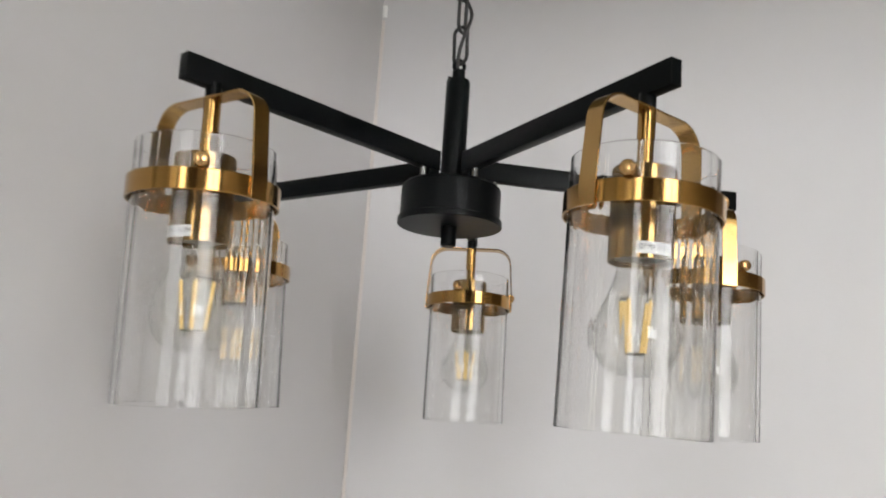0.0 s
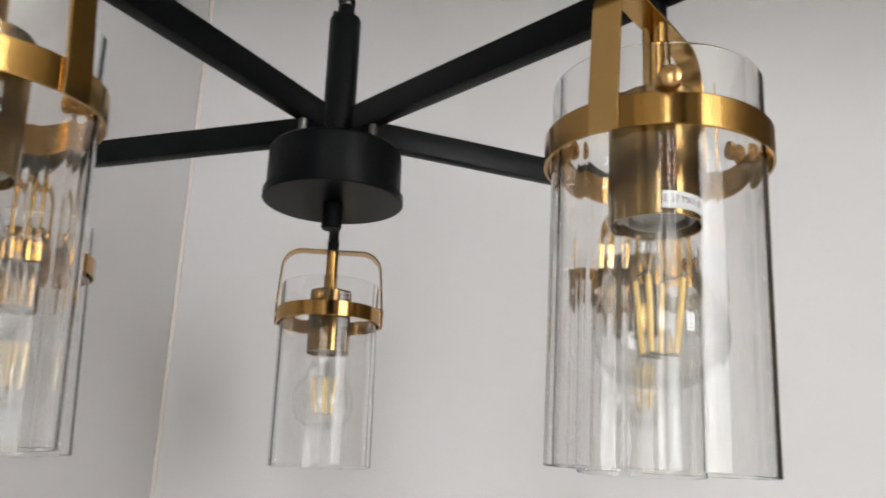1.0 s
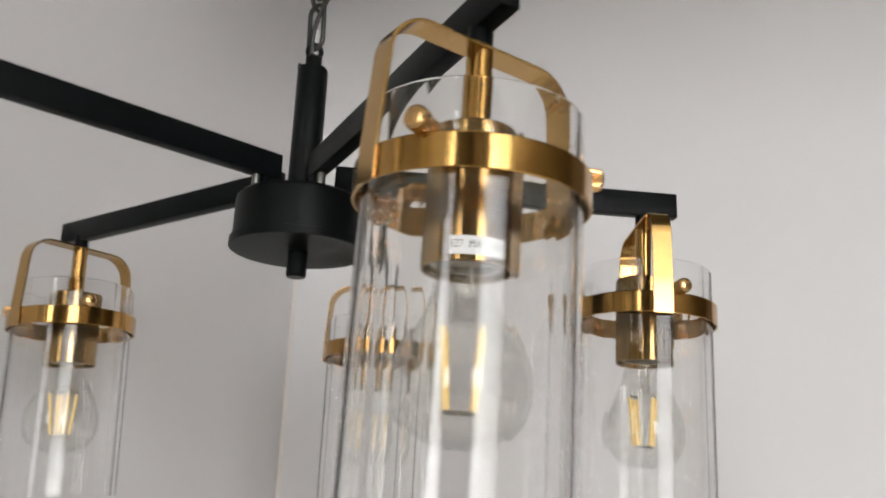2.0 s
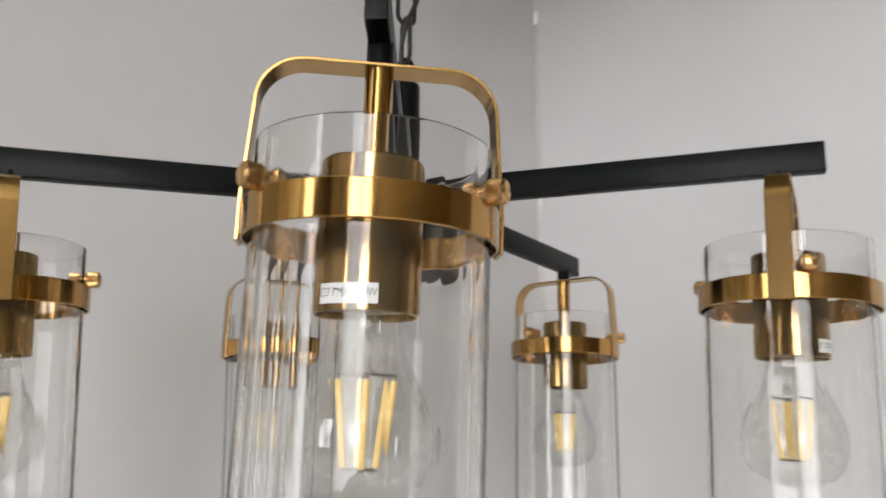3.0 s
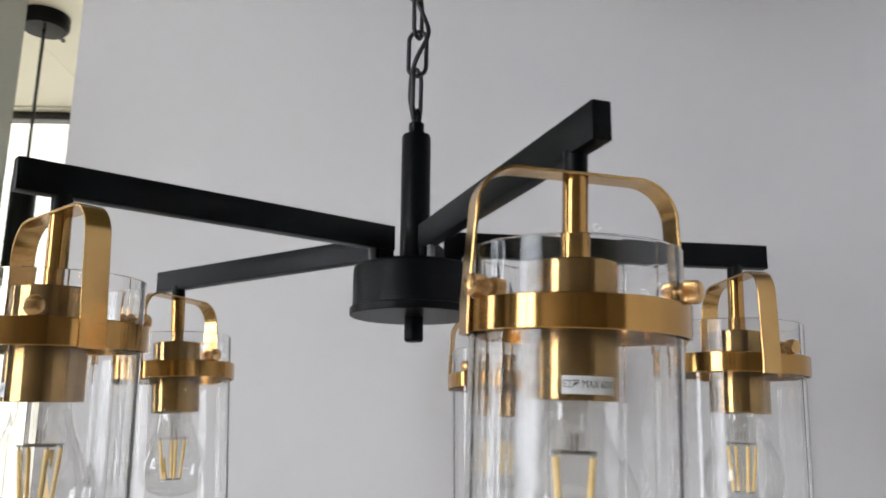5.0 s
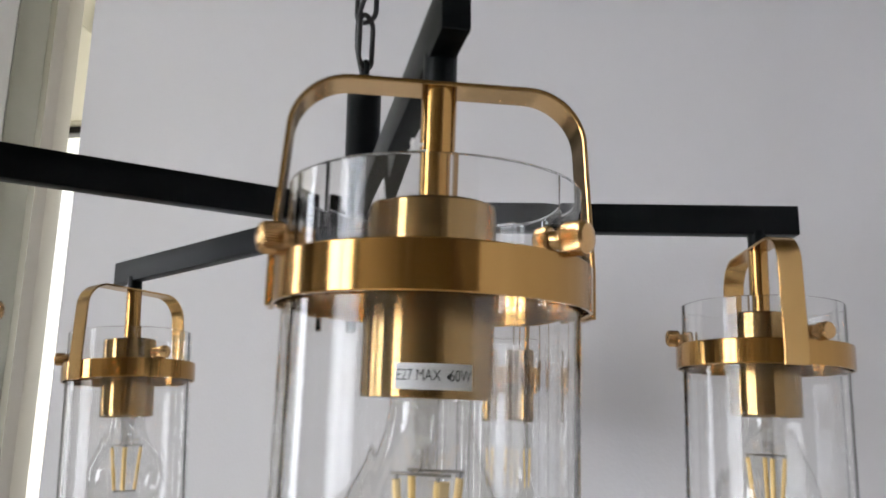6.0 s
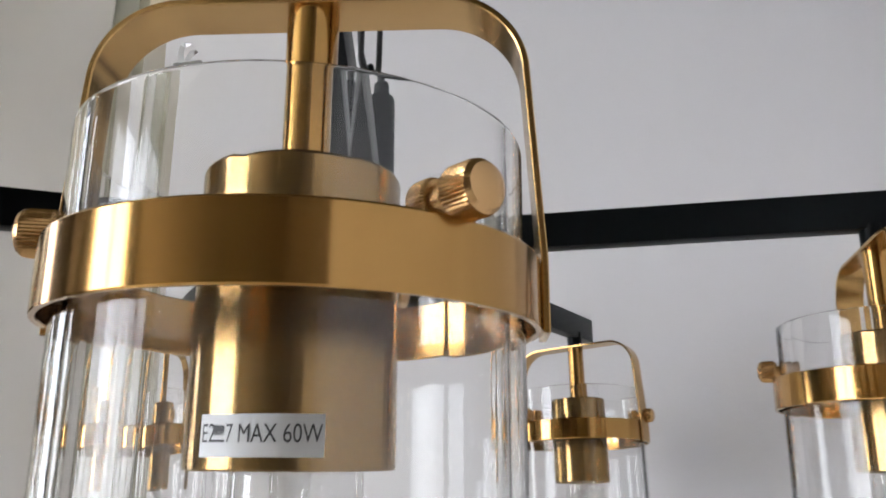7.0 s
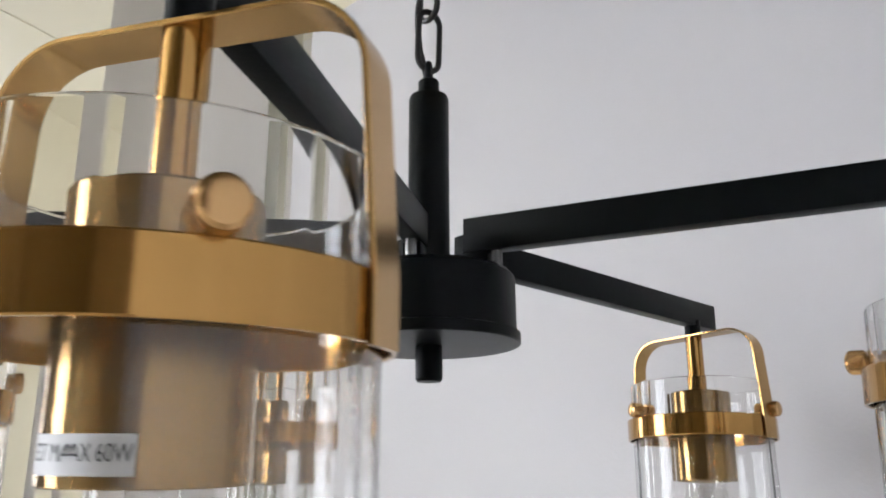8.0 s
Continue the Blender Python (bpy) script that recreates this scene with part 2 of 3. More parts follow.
tagged(part("ceiling_main", box((-0.7, -4.8, HIGH), (5.1, 3.4, HIGH + 0.12)), CREAM), "high cream plaster ceiling", "ceiling", kind="structure")
tagged(part("bulkhead", box((-0.7, -4.5995, CEIL + 0.1205), (-0.6, 3.2995, HIGH - 0.0005)), CREAM), "cream plaster bulkhead over the hall", "wall", kind="structure")


def wall_with_window(name, m, length, height, x0, x1, z0, z1, mat, label):
    """A wall along x with one opening; y is its thickness, outwards positive."""
    bm = join([box((0, 0, 0), (x0, 0.2, height)), box((x1, 0, 0), (length, 0.2, height)),
               box((x0, 0, 0), (x1, 0.2, z0)), box((x0, 0, z1), (x1, 0.2, height))])
    bmesh.ops.transform(bm, matrix=m, verts=bm.verts)
    tagged(part(name, bm, mat), label, "wall", kind="structure")


def window(name, m, x0, x1, z0, z1, bars, mat, head, label):
    root = tagged(empty(name, m, label, "window"), kind="structure")
    for lo, hi in (((x0, 0.05, z0), (x0 + 0.06, 0.12, z1)), ((x1 - 0.06, 0.05, z0), (x1, 0.12, z1)),
                   ((x0 + 0.06, 0.05, z0), (x1 - 0.06, 0.12, z0 + 0.06)), ((x0 + 0.06, 0.05, z1 - head), (x1 - 0.06, 0.12, z1))):
        part("window_frame", box(lo, hi, 0.004), mat, root)
    xs = [x0 + 0.06 + (x1 - x0 - 0.12) * i / (bars + 1) for i in range(bars + 2)]
    for x in xs[1:-1]:
        part("mullion", box((x - 0.05, 0.055, z0 + 0.06), (x + 0.05, 0.115, z1 - head), 0.003), mat, root)
    for i, (a, b) in enumerate(zip(xs, xs[1:])):
        lo = a + (0.05 if i else 0) + 0.001
        hi = b - (0.05 if i < bars else 0) - 0.001
        pane = part("pane", box((lo, 0.082, z0 + 0.061), (hi, 0.088, z1 - head - 0.001)), PANE, root, "clear window pane")
        pane.visible_shadow = False
    return root


# south wall (behind the first view), with the large window that lights the lamp
S, S2 = pose(5.0, -4.6, 0, 0, 0, 180), pose(0.85, -4.6, 0, 0, 0, 180)
SILL, HEAD = HZ - 0.76, HZ + 2.22
tagged(part("wall_south_west", box((-3.15, -2.8, 0), (-1.301, -2.6, CEIL)), CREAM), "cream plaster wall", "wall", kind="structure")
tagged(part("wall_return", box((-1.4, -4.5995, 0), (-1.301, -2.8005, CEIL)), CREAM), "cream plaster wall", "wall", kind="structure")
wall_with_window("wall_south", S, 4.1495, HIGH, 0.62, 2.82, SILL, HEAD, DUSK, "unseen wall with a wide window, dark brown for the brass reflections")
wall_with_window("wall_south_mid", S2, 2.25, HIGH, 1.15, 1.83, SILL, HEAD, DUSK, "unseen wall with a tall window, dark brown for the brass reflections")
# added unseen fin: keeps window light off the long wall's free end
tagged(part("light_block_fin", box((0.86, -4.5995, 0), (0.98, -2.30, HIGH - 0.0005), 0.004), DUSK), "unseen added fin between the two windows that blocks window light", "wall", kind="structure")
window("window_1", S, 0.62, 2.82, SILL, HEAD, 1, WHITE, 0.06, "wide white-framed window with two panes")
window("window_3", S2, 1.15, 1.83, SILL, HEAD, 0, WHITE, 0.06, "tall white-framed window with one pane")
# west wall of the space beyond the partition
Wm = pose(-2.95, -2.6, 0, 0, 0, 90)
wall_with_window("wall_far_west", Wm, 5.9, CEIL, 0.30, 2.9, HZ - 0.7, HZ + 1.378, CREAM, "cream plaster wall with a window")
window("window_2", Wm, 0.30, 2.9, HZ - 0.7, HZ + 1.378, 3, BLACKM, 0.036, "dark-framed window with a black head bar")
DOOR = (-1.55, -0.35, 2.75)   # the added doorway in the east wall: its two sides and its head
tagged(part("wall_east", join([box((5.0, -4.6, 0), (5.1, DOOR[0], HIGH)), box((5.0, DOOR[1], 0), (5.1, 3.3, HIGH)), box((5.0, DOOR[0], DOOR[2]), (5.1, DOOR[1], HIGH))]), SAND), "unseen wall with an added doorway, sand-toned for the brass reflections", "wall", kind="structure")
tagged(part("wall_far_north", box((-2.95, 1.75, 0), (4.9995, 1.85, HIGH)), UMBER), "unseen wall, dark umber for the brass reflections", "wall", kind="structure")
# added door: stands in for the dark figure that the brass reflects
door = tagged(empty("reflected_dark_door", pose(5.0, DOOR[0], 0), "added unseen dark double door that gives the brass a dark reflection", "door"), kind="structure")
for k in (0, 1):
    leaf = part("door_leaf", box((0.02, 0.004 + 0.6 * k, 0.004), (0.065, 0.596 + 0.6 * k, DOOR[2] - 0.004), 0.003), UMBER, door)
    for z0, z1 in ((0.16, 0.95), (1.10, 2.60)):
        part("door_panel", box((0.010, 0.09 + 0.6 * k, z0), (0.0195, 0.51 + 0.6 * k, z1), 0.004), UMBER, leaf)


def wall_between(name, p, q, back, mat, label, category):
    """An upright slab to the hall's ceiling: its face runs from p to q in plan, and it goes back along the given way."""
    bm = bmesh.new()
    p, q, back = Vector(p), Vector(q), Vector(back)
    foot = [bm.verts.new((v.x, v.y, 0)) for v in (p, q, q + back, p + back)]
    head = [bm.verts.new((v.co.x, v.co.y, CEIL - 0.0005)) for v in foot]
    bm.faces.new(foot)
    bm.faces.new(head)
    for i in range(4):
        bm.faces.new((foot[i], foot[i - 1], head[i - 1], head[i]))
    bmesh.ops.bevel(bm, geom=list(bm.edges), offset=0.003, segments=2, profile=0.5, affect='EDGES')
    tagged(part(name, bm, mat), label, category, kind="structure")


# the far side of the opening: an olive pier coloured dark for its shade, and a pale wall that runs on from it
wall_between("pier", (-0.694, -0.768), (-0.636, -0.669), (-0.110, -0.062), JAMB_SHADE, "olive-grey pier beside the opening, its shade put into the colour", "column")
wall_between("wall_hall", (-0.640, -1.205), (-0.695, -0.770), (-0.08, -0.010), WALL_LIFTED, "pale grey wall past the opening, coloured lighter for missing light", "wall")
# added slab: backs the gap beside the pier with lightened wall grey
wall_between("wall_hall_filler", (-1.50, -1.62), (-1.50, -1.195), (-0.08, -0.004), WALL_LIFTED, "added pale slab that fills the gap deeper in the hall", "wall")
# warm filler in the corner between the partitions, and a white fleck of plaster high on it
tagged(part("corner_seam", box((0.0005, 0.0005, 0), (0.0030, 0.0056, TOP - 0.09), 0.0006, wall_frame()), SEAM), "thin warm filler strip in the wall corner", "trim", kind="structure")
tagged(part("plaster_fleck", box((0.0005, 0.001, TOP - 0.085), (0.006, 0.009, TOP - 0.06), 0.002, wall_frame()), WHITE), "small white plaster fleck in the corner", "trim", kind="structure")

# ---------------------------------------------------------------- pendant in the space beyond
pend = empty("pendant_lamp", pose(-2.090, -1.376, CEIL), "black pendant lamp on a thin rod from the ceiling", "pendant lamp")
part("canopy", lathe([(0, -0.001), (0.085, -0.001), (0.085, -0.042), (0.075, -0.056), (0, -0.059)], 32, closed=False), BLACK, pend, "round black ceiling canopy")
part("rod", lathe([(0, -0.057), (0.006, -0.057), (0.006, -0.62), (0, -0.62)], 12, closed=False), BLACKM, pend)
part("shade", lathe([(0, -0.618), (0.040, -0.62), (0.043, -0.625), (0.043, -0.945), (0.040, -0.945), (0.040, -0.64), (0, -0.64)], 24, closed=False), BLACK, pend, "slim black tube shade")
part("bracket_screw", lathe([(0, 0), (0.008, 0), (0.008, 0.05), (0, 0.05)], 10, closed=False), BLACKM, pend).matrix_local = pose(-0.085, 0.01, -0.03, 0, -90, 0)

# ---------------------------------------------------------------- chandelier
chand = empty("chandelier", pose(0, 0, HZ), "five-arm matt black and brass chandelier hanging from a chain", "chandelier")

hub = part("hub", lathe([(0, 0.0405), (0.030, 0.0405), (0.0455, 0.0395), (0.0478, 0.0372), (0.0482, 0.034), (0.0482, 0.0065), (0.0503, 0.0058), (0.0503, 0.0005), (0.0495, 0.0), (0, 0.0)], 96, closed=False), BLACK, chand, "round black hub drum with a lipped base")
part("bottom_pin", lathe([(0, 0.0), (0.0074, 0.0), (0.0074, -0.0180), (0.0064, -0.0195), (0, -0.0197)], 32, closed=False), BLACK, chand, "short black finial pin")
part("column", lathe([(0, 0.0406), (0.0119, 0.0406), (0.0119, 0.1480), (0.0112, 0.1500), (0.0090, 0.1507), (0, 0.1507)], 48, closed=False), BLACK, chand, "upright black tube")
part("column_set_screw", box((-0.0015, -0.0131, 0.1465), (0.0015, -0.0105, 0.1510), 0.0004), BLACKM, chand).matrix_local = pose(0, 0, 0, 0, 0, -40)
collar = part("collar", lathe([(0, 0.1495), (0.0064, 0.1495), (0.0064, 0.1600), (0.0055, 0.1612), (0, 0.1612)], 32, closed=False), BLACK, chand)
eye = [Vector((0.0052 * math.sin(a), 0, 0.1660 + 0.0062 * math.cos(a))) for a in [2 * math.pi * i / 24 for i in range(24)]]
part("hanging_eye", sweep(eye, disc_section(0.0021, 10), True), BLACK, chand).matrix_local = pose(0, 0, 0, 0, 0, 25)

LAMPS = [  # heading of the arm, radius of the lamp, reach of the arm, lean
    ("A", 309.07, 0.2640, 0.2908, 0.20, 2.03),
    ("B", 17.24, 0.2649, 0.2917, -1.66, 1.94),
    ("C", 92.66, 0.2626, 0.2894, -2.05, -0.33),
    ("D", 160.04, 0.2647, 0.2915, 0.15, -2.90),
    ("E", 237.96, 0.2667, 0.2935, 2.79, -1.01),
]
DROOP = {"A": 1.0, "B": 1.0, "C": 1.1, "D": 1.45, "E": 1.4}
YOKE = {"A": 226, "B": 282, "C": 3.5, "D": 250, "E": 337}
KNOB = {"A": 256, "B": 57, "C": 22, "D": 78, "E": 53}
TAG = {"A": 292, "B": 9, "C": 110, "D": 170, "E": 246}

for key, heading, radius, reach, tx, ty in LAMPS:
    arm = part("arm", box((0.0235, -0.0050, -0.0097), (reach, 0.0050, 0.0097), 0.0006), BLACK, chand, "square black steel arm")
    arm.matrix_local = pose(0, 0, 0.0592, 0, 0, heading) @ Matrix.Rotation(radians(DROOP[key]), 4, 'Y')
    for r in (0.031, 0.0415):
        post = part("arm_bolt", lathe([(0, 0.0395), (0.0031, 0.0395), (0.0031, 0.0500), (0, 0.0500)], 14, closed=False), BOLT if r > 0.04 else BLACKM, chand)
        post.matrix_local = pose(r * math.cos(radians(heading)), r * math.sin(radians(heading)), 0)
    block = part("arm_spacer", box((0.024, -0.0042, 0.0402), (0.0375, 0.0042, 0.0500), 0.0005), BLACK, chand)
    block.matrix_local = pose(0, 0, 0, 0, 0, heading)


# chain and its cord
def chain_link(long, wide, thick):
    pts, n = [], 10
    h = long / 2 - wide / 2
    for i in range(n + 1):
        a = math.pi * i / n
        pts.append(Vector((wide / 2 * math.cos(a), 0, h + wide / 2 * math.sin(a))))
    for i in range(n + 1):
        a = math.pi + math.pi * i / n
        pts.append(Vector((wide / 2 * math.cos(a), 0, -h + wide / 2 * math.sin(a))))
    return sweep(pts, disc_section(thick, 10), True)


chain = empty("chain", pose(0, 0, HZ), "black steel chain with oval links and a black cord", "chain")
first, z, turn = None, 0.1885, 155
while HZ + z < TOP + 0.01:
    if first is None:
        first = part("link", chain_link(0.0407, 0.0155, 0.0019), BLACKM, chain)
        ln = first
    else:
        ln = new("link", first.data)
        ln.parent = chain
    ln.matrix_local = pose(0, 0, z, 0, random.uniform(-3, 3), turn)
    z += 0.0352
    turn += 90 + random.uniform(-14, 14)
cordpts = []
for i in range(130):
    s = i / 129
    zz = 0.152 + s * (0.645 - 0.152)
    w = 0.0078 + 0.002 * math.sin(zz * 61)
    a = zz * 44 + 3.6 + 0.6 * math.sin(zz * 23)
    k = min(1.0, i / 8)
    cordpts.append(Vector((k * w * math.cos(a), k * w * math.sin(a), zz)))
part("cord", sweep(cordpts, disc_section(0.0019, 8)), CORD, chain, "thin black flex wound through the chain")

# ---------------------------------------------------------------- lamp glasses
FLUTES = 16


def glass_bm():
    """Softly waved outside, scalloped into upright flutes inside; open below and above."""
    ro, ri = 0.0494, 0.04885
    w = ro - ri

    def shape(k, r, a):
        if k < 7:
            return r + 0.00006 * math.cos(a * FLUTES) + 0.00005 * math.sin(a * 5 + 1.0) + 0.00004 * math.sin(a * 9)
        u = abs((a * FLUTES / (2 * math.pi) + 0.5) % 1.0 - 0.5)
        return r - 0.00021 * (1 - 2 * u) ** 3
    prof = [(ro, -0.2174), (ro, -0.2170), (ro, -0.12), (ro, -0.0400), (ro, -0.0395), (ro - 0.25 * w, -0.0391), (ro - 0.5 * w, -0.0390),
            (ri + 0.25 * w, -0.0391), (ri, -0.0395), (ri, -0.0400), (ri, -0.12), (ri, -0.2170), (ri, -0.2174), (ri + 0.25 * w, -0.2177), (ro - 0.25 * w, -0.2177)]
    return lathe(prof, FLUTES * 24, shape)


def strap_bm():
    """The yoke: a bent flat strap with two rounded shoulders."""
    half, r, thick, wide = 0.0507, 0.0200, 0.0016, 0.0142
    low = 0.0535
    pts = [Vector((-low, 0, -0.0800)), Vector((-low, 0, -0.0640))]
    pts += [Vector((-low + (low - half) * i / 4, 0, -0.0640 + (0.0640 - 0.0008 - r) * i / 4)) for i in range(1, 5)]
    for i in range(1, 13):
        a = math.pi - math.pi / 2 * i / 12
        pts.append(Vector((-half + r + r * math.cos(a), 0, -0.0008 - r + r * math.sin(a))))
    pts += [Vector((-p.x, 0, p.z)) for p in reversed(pts)]
    w, t = wide / 2, thick / 2
    sec = [(-w, -t + 0.0003), (-w + 0.0003, -t), (w - 0.0003, -t), (w, -t + 0.0003), (w, t - 0.0003), (w - 0.0003, t), (-w + 0.0003, t), (-w, t - 0.0003)]
    return sweep(pts, sec)


def knob_bm(length, r, n=40):
    """A knurled, domed thumb nut along z."""
    def shape(k, q, a):
        return q * (1.0 - (0.07 if 2 <= k <= 3 else 0.0) * (0.5 + 0.5 * math.cos(a * n)))
    prof = [(0, 0), (r * 0.86, 0), (r, length * 0.10), (r, length * 0.66), (r * 0.95, length * 0.78), (r * 0.80, length * 0.89), (r * 0.50, length * 0.97), (0, length)]
    return lathe(prof, n * 2, shape, closed=False)


def bulb_bm():
    prof = [(0.0138, 0.004), (0.0140, -0.005), (0.0154, -0.012), (0.0190, -0.0215), (0.0243, -0.031), (0.0284, -0.040), (0.0300, -0.048),
            (0.0294, -0.0565), (0.0262, -0.0645), (0.0205, -0.0705), (0.0125, -0.0742), (0.0055, -0.0756), (0, -0.0758)]
    return lathe(prof, 64, closed=False)


def stick_end(i, r, z):
    """The end of filament stick i of four, r from the bulb's axis."""
    a = math.pi / 4 + i * math.pi / 2
    return Vector((r * math.cos(a), r * math.sin(a), z))


meshes = {}


def shared(name, build, mat, parent, label="", smooth=25.0):
    """Alike parts of the five lamps share one mesh."""
    if name not in meshes:
        ob = part(name.split("/")[-1], build(), mat, parent, label, smooth)
        meshes[name] = ob.data
        return ob
    ob = new(name.split("/")[-1], meshes[name])
    ob.parent = parent
    if label:
        ob["label"] = label
    return ob


def text_mesh(words, size, radius, z):
    """Letters bent round the socket."""
    cu = bpy.data.curves.new("lettering", 'FONT')
    cu.body, cu.size, cu.align_x, cu.align_y = words, size, 'CENTER', 'CENTER'
    tmp = new("lettering", cu)
    dg = bpy.context.evaluated_depsgraph_get()
    me = bpy.data.meshes.new_from_object(tmp.evaluated_get(dg))
    bpy.data.objects.remove(tmp)
    bm = bmesh.new()
    bm.from_mesh(me)
    bpy.data.meshes.remove(me)
    bmesh.ops.triangulate(bm, faces=bm.faces)
    for _ in range(2):
        bmesh.ops.subdivide_edges(bm, edges=[e for e in bm.edges if e.calc_length() > 0.0008], cuts=1)
        bmesh.ops.triangulate(bm, faces=bm.faces)
    for v in bm.verts:
        a = 0.80 * v.co.x / radius
        v.co = Vector((radius * math.sin(a), -radius * math.cos(a), z + v.co.y))
    return bm


def label_bm(radius, half, z0, z1):
    bm = bmesh.new()
    n, rows = 14, []
    for i in range(n + 1):
        a = -half + 2 * half * i / n
        rows.append([bm.verts.new((q * math.sin(a), -q * math.cos(a), z)) for q in (radius, radius + 0.00015) for z in (z0, z1)])
    for u, v in zip(rows, rows[1:]):
        bm.faces.new((u[2], v[2], v[3], u[3]))
        bm.faces.new((u[0], u[1], v[1], v[0]))
        bm.faces.new((u[1], u[3], v[3], v[1]))
        bm.faces.new((u[0], v[0], v[2], u[2]))
    bm.faces.new((rows[0][0], rows[0][2], rows[0][3], rows[0][1]))
    bm.faces.new((rows[-1][0], rows[-1][1], rows[-1][3], rows[-1][2]))
    return bm


def film_scrap_bm():
    """A torn, curled strip of thin film: a tail that lies along the rim (y) and two hooked ends that stand up from it (z)."""
    w, t = 0.00055, 0.00006
    sec = [(-w, -t), (w, -t), (w, t), (-w, t)]
    tail = [Vector((0.0001 * math.sin(i), -0.0030 + 0.0009 * i, 0.00012 + 0.00008 * (i % 2))) for i in range(7)]
    curl = [Vector((0.0002, -0.0014, 0.0002)), Vector((0.0001, -0.0018, 0.0013)), Vector((-0.0001, -0.0021, 0.0026)),
            Vector((-0.0001, -0.0017, 0.0036)), Vector((0.0, -0.0009, 0.0039)), Vector((0.0001, -0.0004, 0.0034))]
    hook = [Vector((-0.0001, -0.0008, 0.0002)), Vector((0.0, -0.0003, 0.0012)), Vector((0.0002, 0.0005, 0.0020)), Vector((0.0002, 0.0013, 0.0021))]
    return join([sweep(p, sec) for p in (tail, curl, hook)])


SOCK = 0.0216
for key, heading, radius, reach, tx, ty in LAMPS:
    h = radians(heading)
    base = pose(radius * math.cos(h), radius * math.sin(h), HZ + 0.0355) @ Matrix.Rotation(radians(tx), 4, 'X') @ Matrix.Rotation(radians(ty), 4, 'Y')
    seat = pose(0, 0, -HZ) @ base

    def place(ob, m=Matrix()):
        """Sets a part of this lamp in the chandelier."""
        ob.matrix_local = seat @ m
        return ob
    place(shared("connector", lambda: lathe([(0, 0.0115), (0.0060, 0.0115), (0.0060, 0.0004), (0, 0.0004)], 32, closed=False), BLACK, chand, "short black connector"))
    place(shared("stem", lambda: lathe([(0, -0.0017), (0.0062, -0.0017), (0.0062, -0.0442), (0, -0.0442)], 40, closed=False), BRASS, chand, "slim brass stem"))
    ring = place(shared("ring", lambda: lathe([(0.0530, -0.0788), (0.0530, -0.0648), (0.0528, -0.0644), (0.0517, -0.0644), (0.0515, -0.0648), (0.0515, -0.0788), (0.0517, -0.0792), (0.0528, -0.0792)], 96), BRASS, chand, "wide brushed brass band round the glass"))
    yoke = shared("yoke", strap_bm, BRASSF, ring, "bent flat brass strap handle")
    yoke.matrix_local = pose(0, 0, 0, 0, 0, YOKE[key])
    sock = place(shared("socket", lambda: lathe([(0, -0.0440), (SOCK - 0.0015, -0.0440), (SOCK - 0.0004, -0.0443), (SOCK, -0.0450), (SOCK, -0.1072), (SOCK - 0.0003, -0.1076), (SOCK - 0.0013, -0.1076), (SOCK - 0.0015, -0.1070), (SOCK - 0.0015, -0.053), (0, -0.053)], 64, closed=False), SOCKB, chand, "brass socket cup"))
    shared("holder/lampholder", lambda: lathe([(0, -0.0535), (0.0175, -0.0535), (0.0175, -0.1040), (0.0168, -0.1046), (0.0146, -0.1046), (0.0146, -0.1000), (0.0139, -0.0992), (0.0146, -0.0984), (0.0146, -0.0900), (0, -0.0900)], 40, closed=False), HOLDER, sock, "dark grey screw lampholder")
    tag = shared("tag/paper_tag", lambda: label_bm(SOCK + 0.0001, 0.58, -0.1050, -0.0971), PAPER, sock, "white paper sticker")
    tag.matrix_local = pose(0, 0, 0, 0, 0, TAG[key] + 90)
    ink = shared("tag/lettering", lambda: text_mesh("E27 MAX 60W", 0.0049, SOCK + 0.00034, -0.1008), INK, sock, "printed black lettering")
    ink.matrix_local = pose(0, 0, 0, 0, 0, TAG[key] + 90)
    glass = place(shared("glass", glass_bm, GLASS, chand, "clear fluted glass cylinder", 50), pose(0, 0, 0, 0, 0, KNOB[key]))
    glass.visible_shadow = False
    for i in range(3):
        turn = Matrix.Rotation(radians(KNOB[key] + 120 * i), 4, 'Z')
        side = turn @ pose(0, 0, -0.0596) @ Matrix.Rotation(radians(90), 4, 'Y')
        k1 = shared("knob/thumb_screw", lambda: knob_bm(0.0088, 0.0053), KNOBB, ring, "knurled domed brass thumb screw")
        k1.matrix_local = side @ pose(0, 0, 0.0508)
        k2 = shared("knob/screw_shank", lambda: lathe([(0, 0.0), (0.0030, 0.0), (0.0030, 0.0036), (0.0046, 0.0038), (0.0046, 0.0048), (0, 0.0048)], 24, closed=False), KNOBB, ring, "brass screw shank through the glass")
        k3 = shared("knob/inner_nut", lambda: knob_bm(0.0060, 0.0047), KNOBB, ring, "knurled inner nut")
        k3.matrix_local = side @ pose(0, 0, 0.0462, 180, 0, 0)
        k2.matrix_local = side @ pose(0, 0, 0.0464)
    # the bulb screwed into the socket
    bulb = empty("light_bulb", base @ pose(0, 0, -0.1066, 0, 0, KNOB[key] + 20), "clear glass filament bulb, unlit, screwed into the socket", "light bulb", "bulbs of the chandelier")
    bg = shared("bulb/bulb_glass", bulb_bm, BULBG, bulb, "clear round glass envelope", 60)
    bg.visible_shadow = False
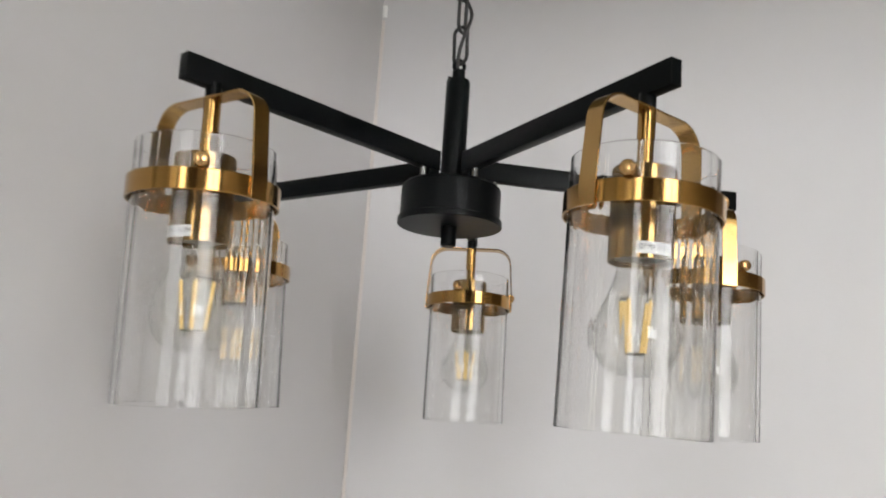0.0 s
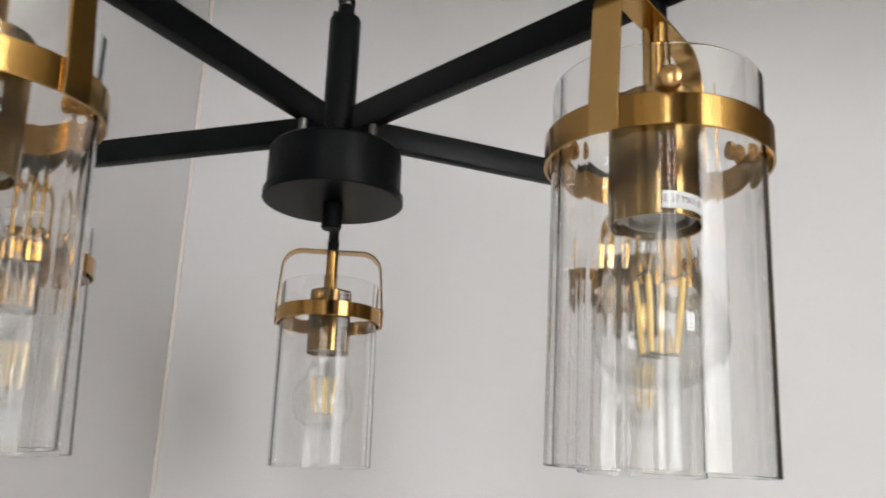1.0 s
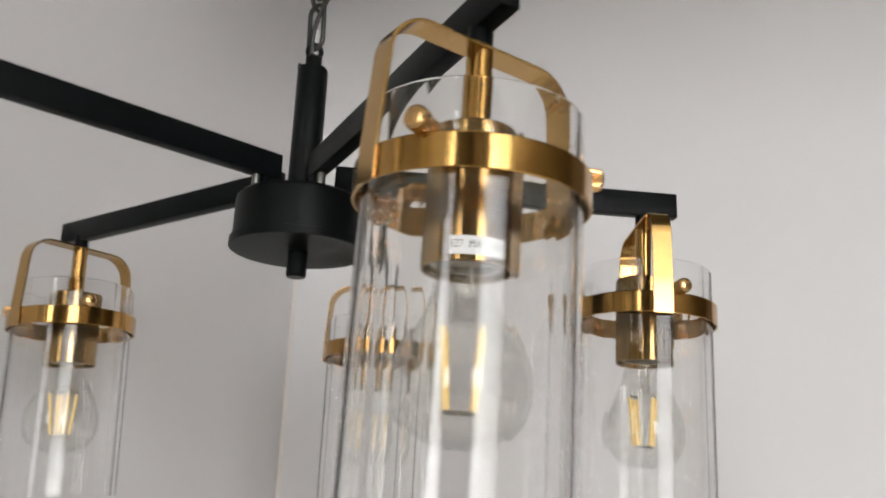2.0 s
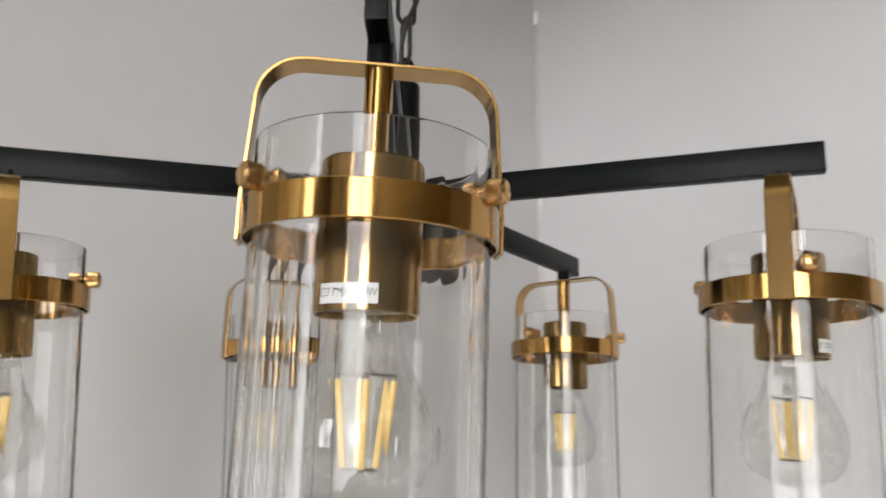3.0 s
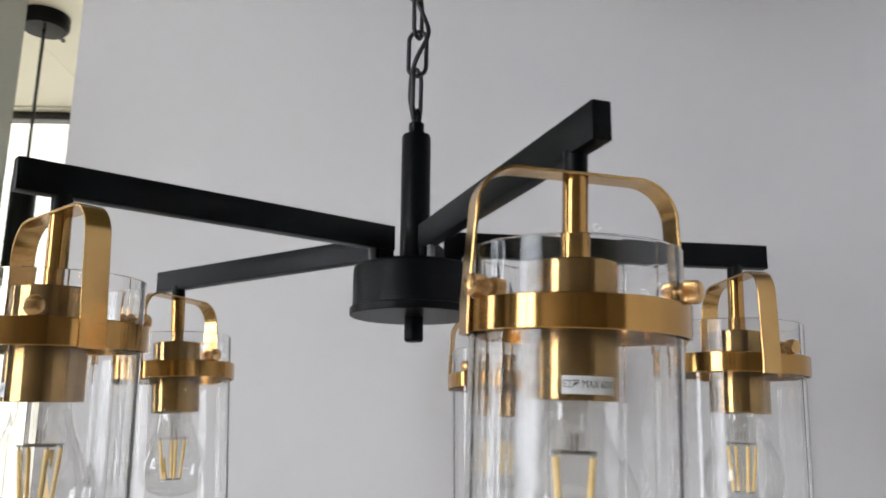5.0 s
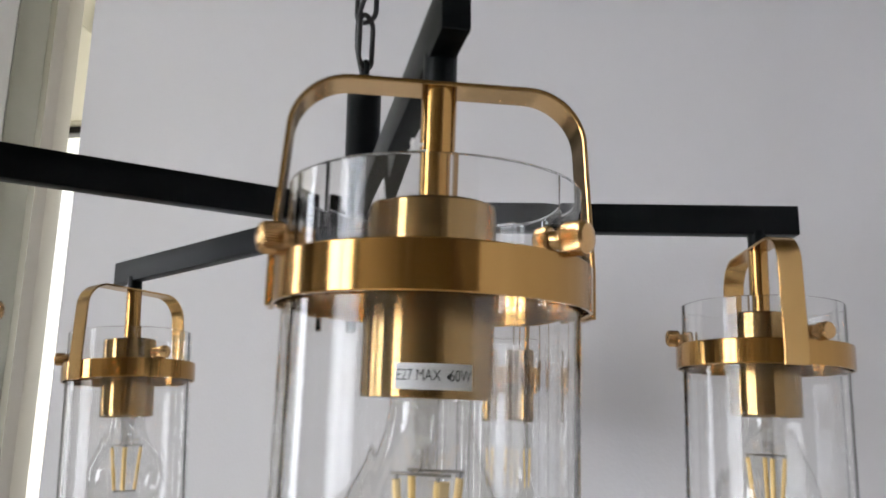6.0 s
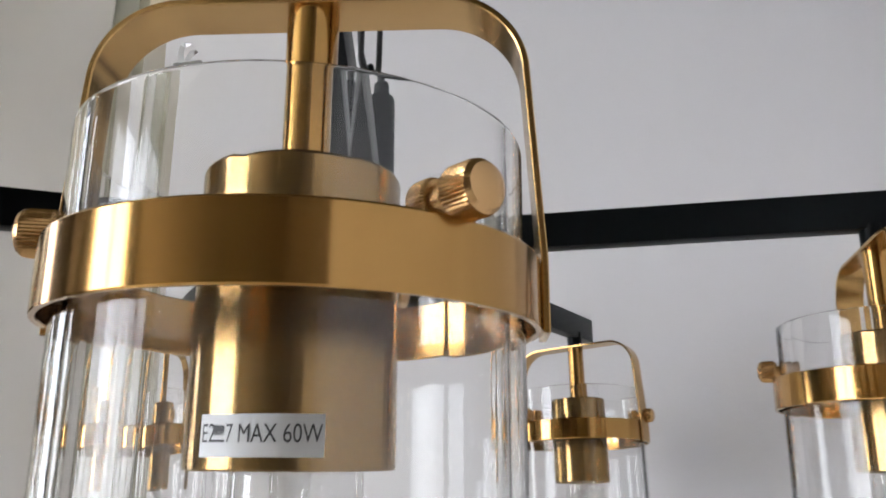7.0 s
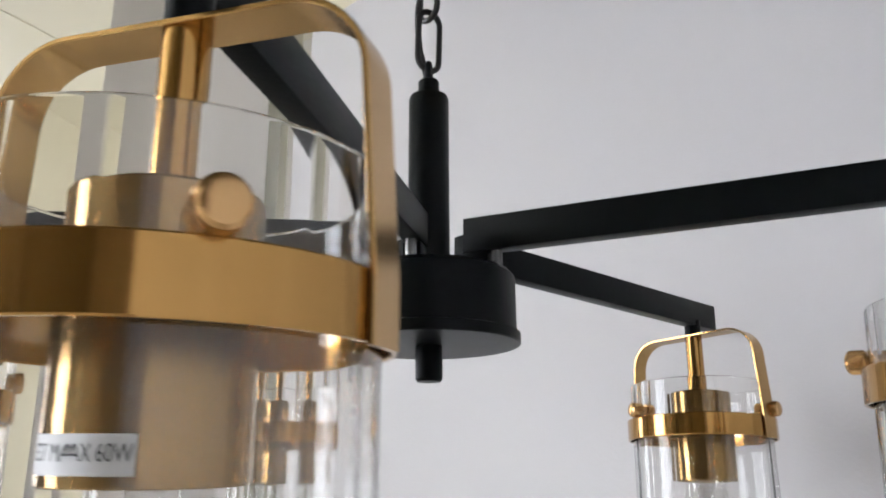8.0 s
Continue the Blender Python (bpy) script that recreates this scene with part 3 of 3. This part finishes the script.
    shared("bulb/screw_base", lambda: lathe([(0, 0.018), (0.0122, 0.018), (0.0128, 0.015), (0.0122, 0.012), (0.0128, 0.009), (0.0122, 0.0062), (0.0126, 0.0045), (0, 0.0045)], 28, closed=False), STEEL, bulb, "steel screw base")
    shared("bulb/glass_mount", lambda: lathe([(0.0062, 0.004), (0.0047, -0.003), (0.0044, -0.013), (0.0034, -0.0165), (0.0042, -0.0195), (0.0030, -0.022), (0, -0.0225)], 20, closed=False), BULBG, bulb, "glass mount")
    for i in range(4):
        top, low = stick_end(i, 0.0112, -0.0262), stick_end(i, 0.0072, -0.0600)
        shared("bulb/f%d/filament" % i, lambda: sweep([top, low], disc_section(0.0016, 8)), PHOS, bulb, "amber filament stick")
        shared("bulb/t%d/filament_tip" % i, lambda: sweep([top + Vector((0, 0, 0.0022)), top - Vector((0, 0, 0.0003))], disc_section(0.0007, 6)), WIRE, bulb)
    for i in (0, 2):
        # a bar joins two sticks at the top and is held by a bent lead from the glass mount
        a, b = stick_end(i, 0.0112, -0.0243), stick_end(i + 1, 0.0112, -0.0243)
        mid = (a + b) / 2
        shared("bulb/b%d/filament_bar" % i, lambda: sweep([a + (a - b) * 0.12, b + (b - a) * 0.12], disc_section(0.0006, 6)), WIRE, bulb, "thin metal bar across two filaments")
        shared("bulb/l%d/lead_wire" % i, lambda: sweep([Vector((mid.x * 0.35, mid.y * 0.35, -0.0160)), Vector((mid.x * 0.45, mid.y * 0.45, -0.0185)), Vector((mid.x * 0.35, mid.y * 0.35, -0.0205)), Vector((mid.x * 0.6, mid.y * 0.6, -0.0230)), mid], disc_section(0.0004, 6)), WIRE, bulb)
        c, d = stick_end(i + 1, 0.0070, -0.0608), stick_end(i + 2, 0.0070, -0.0608)
        shared("bulb/c%d/tail_bar" % i, lambda: sweep([c + (c - d) * 0.1, d + (d - c) * 0.1], disc_section(0.0008, 6)), WIRE, bulb, "thin metal bar under two filaments")
    if key == "B":
        scrap = tagged(part("film_scrap", film_scrap_bm(), FILM), "small curled scrap of milky plastic film stuck on a glass rim", "plastic scrap")
        scrap.matrix_world = base @ Matrix.Rotation(radians(0.2), 4, 'Z') @ pose(0.0491, 0, -0.0390)
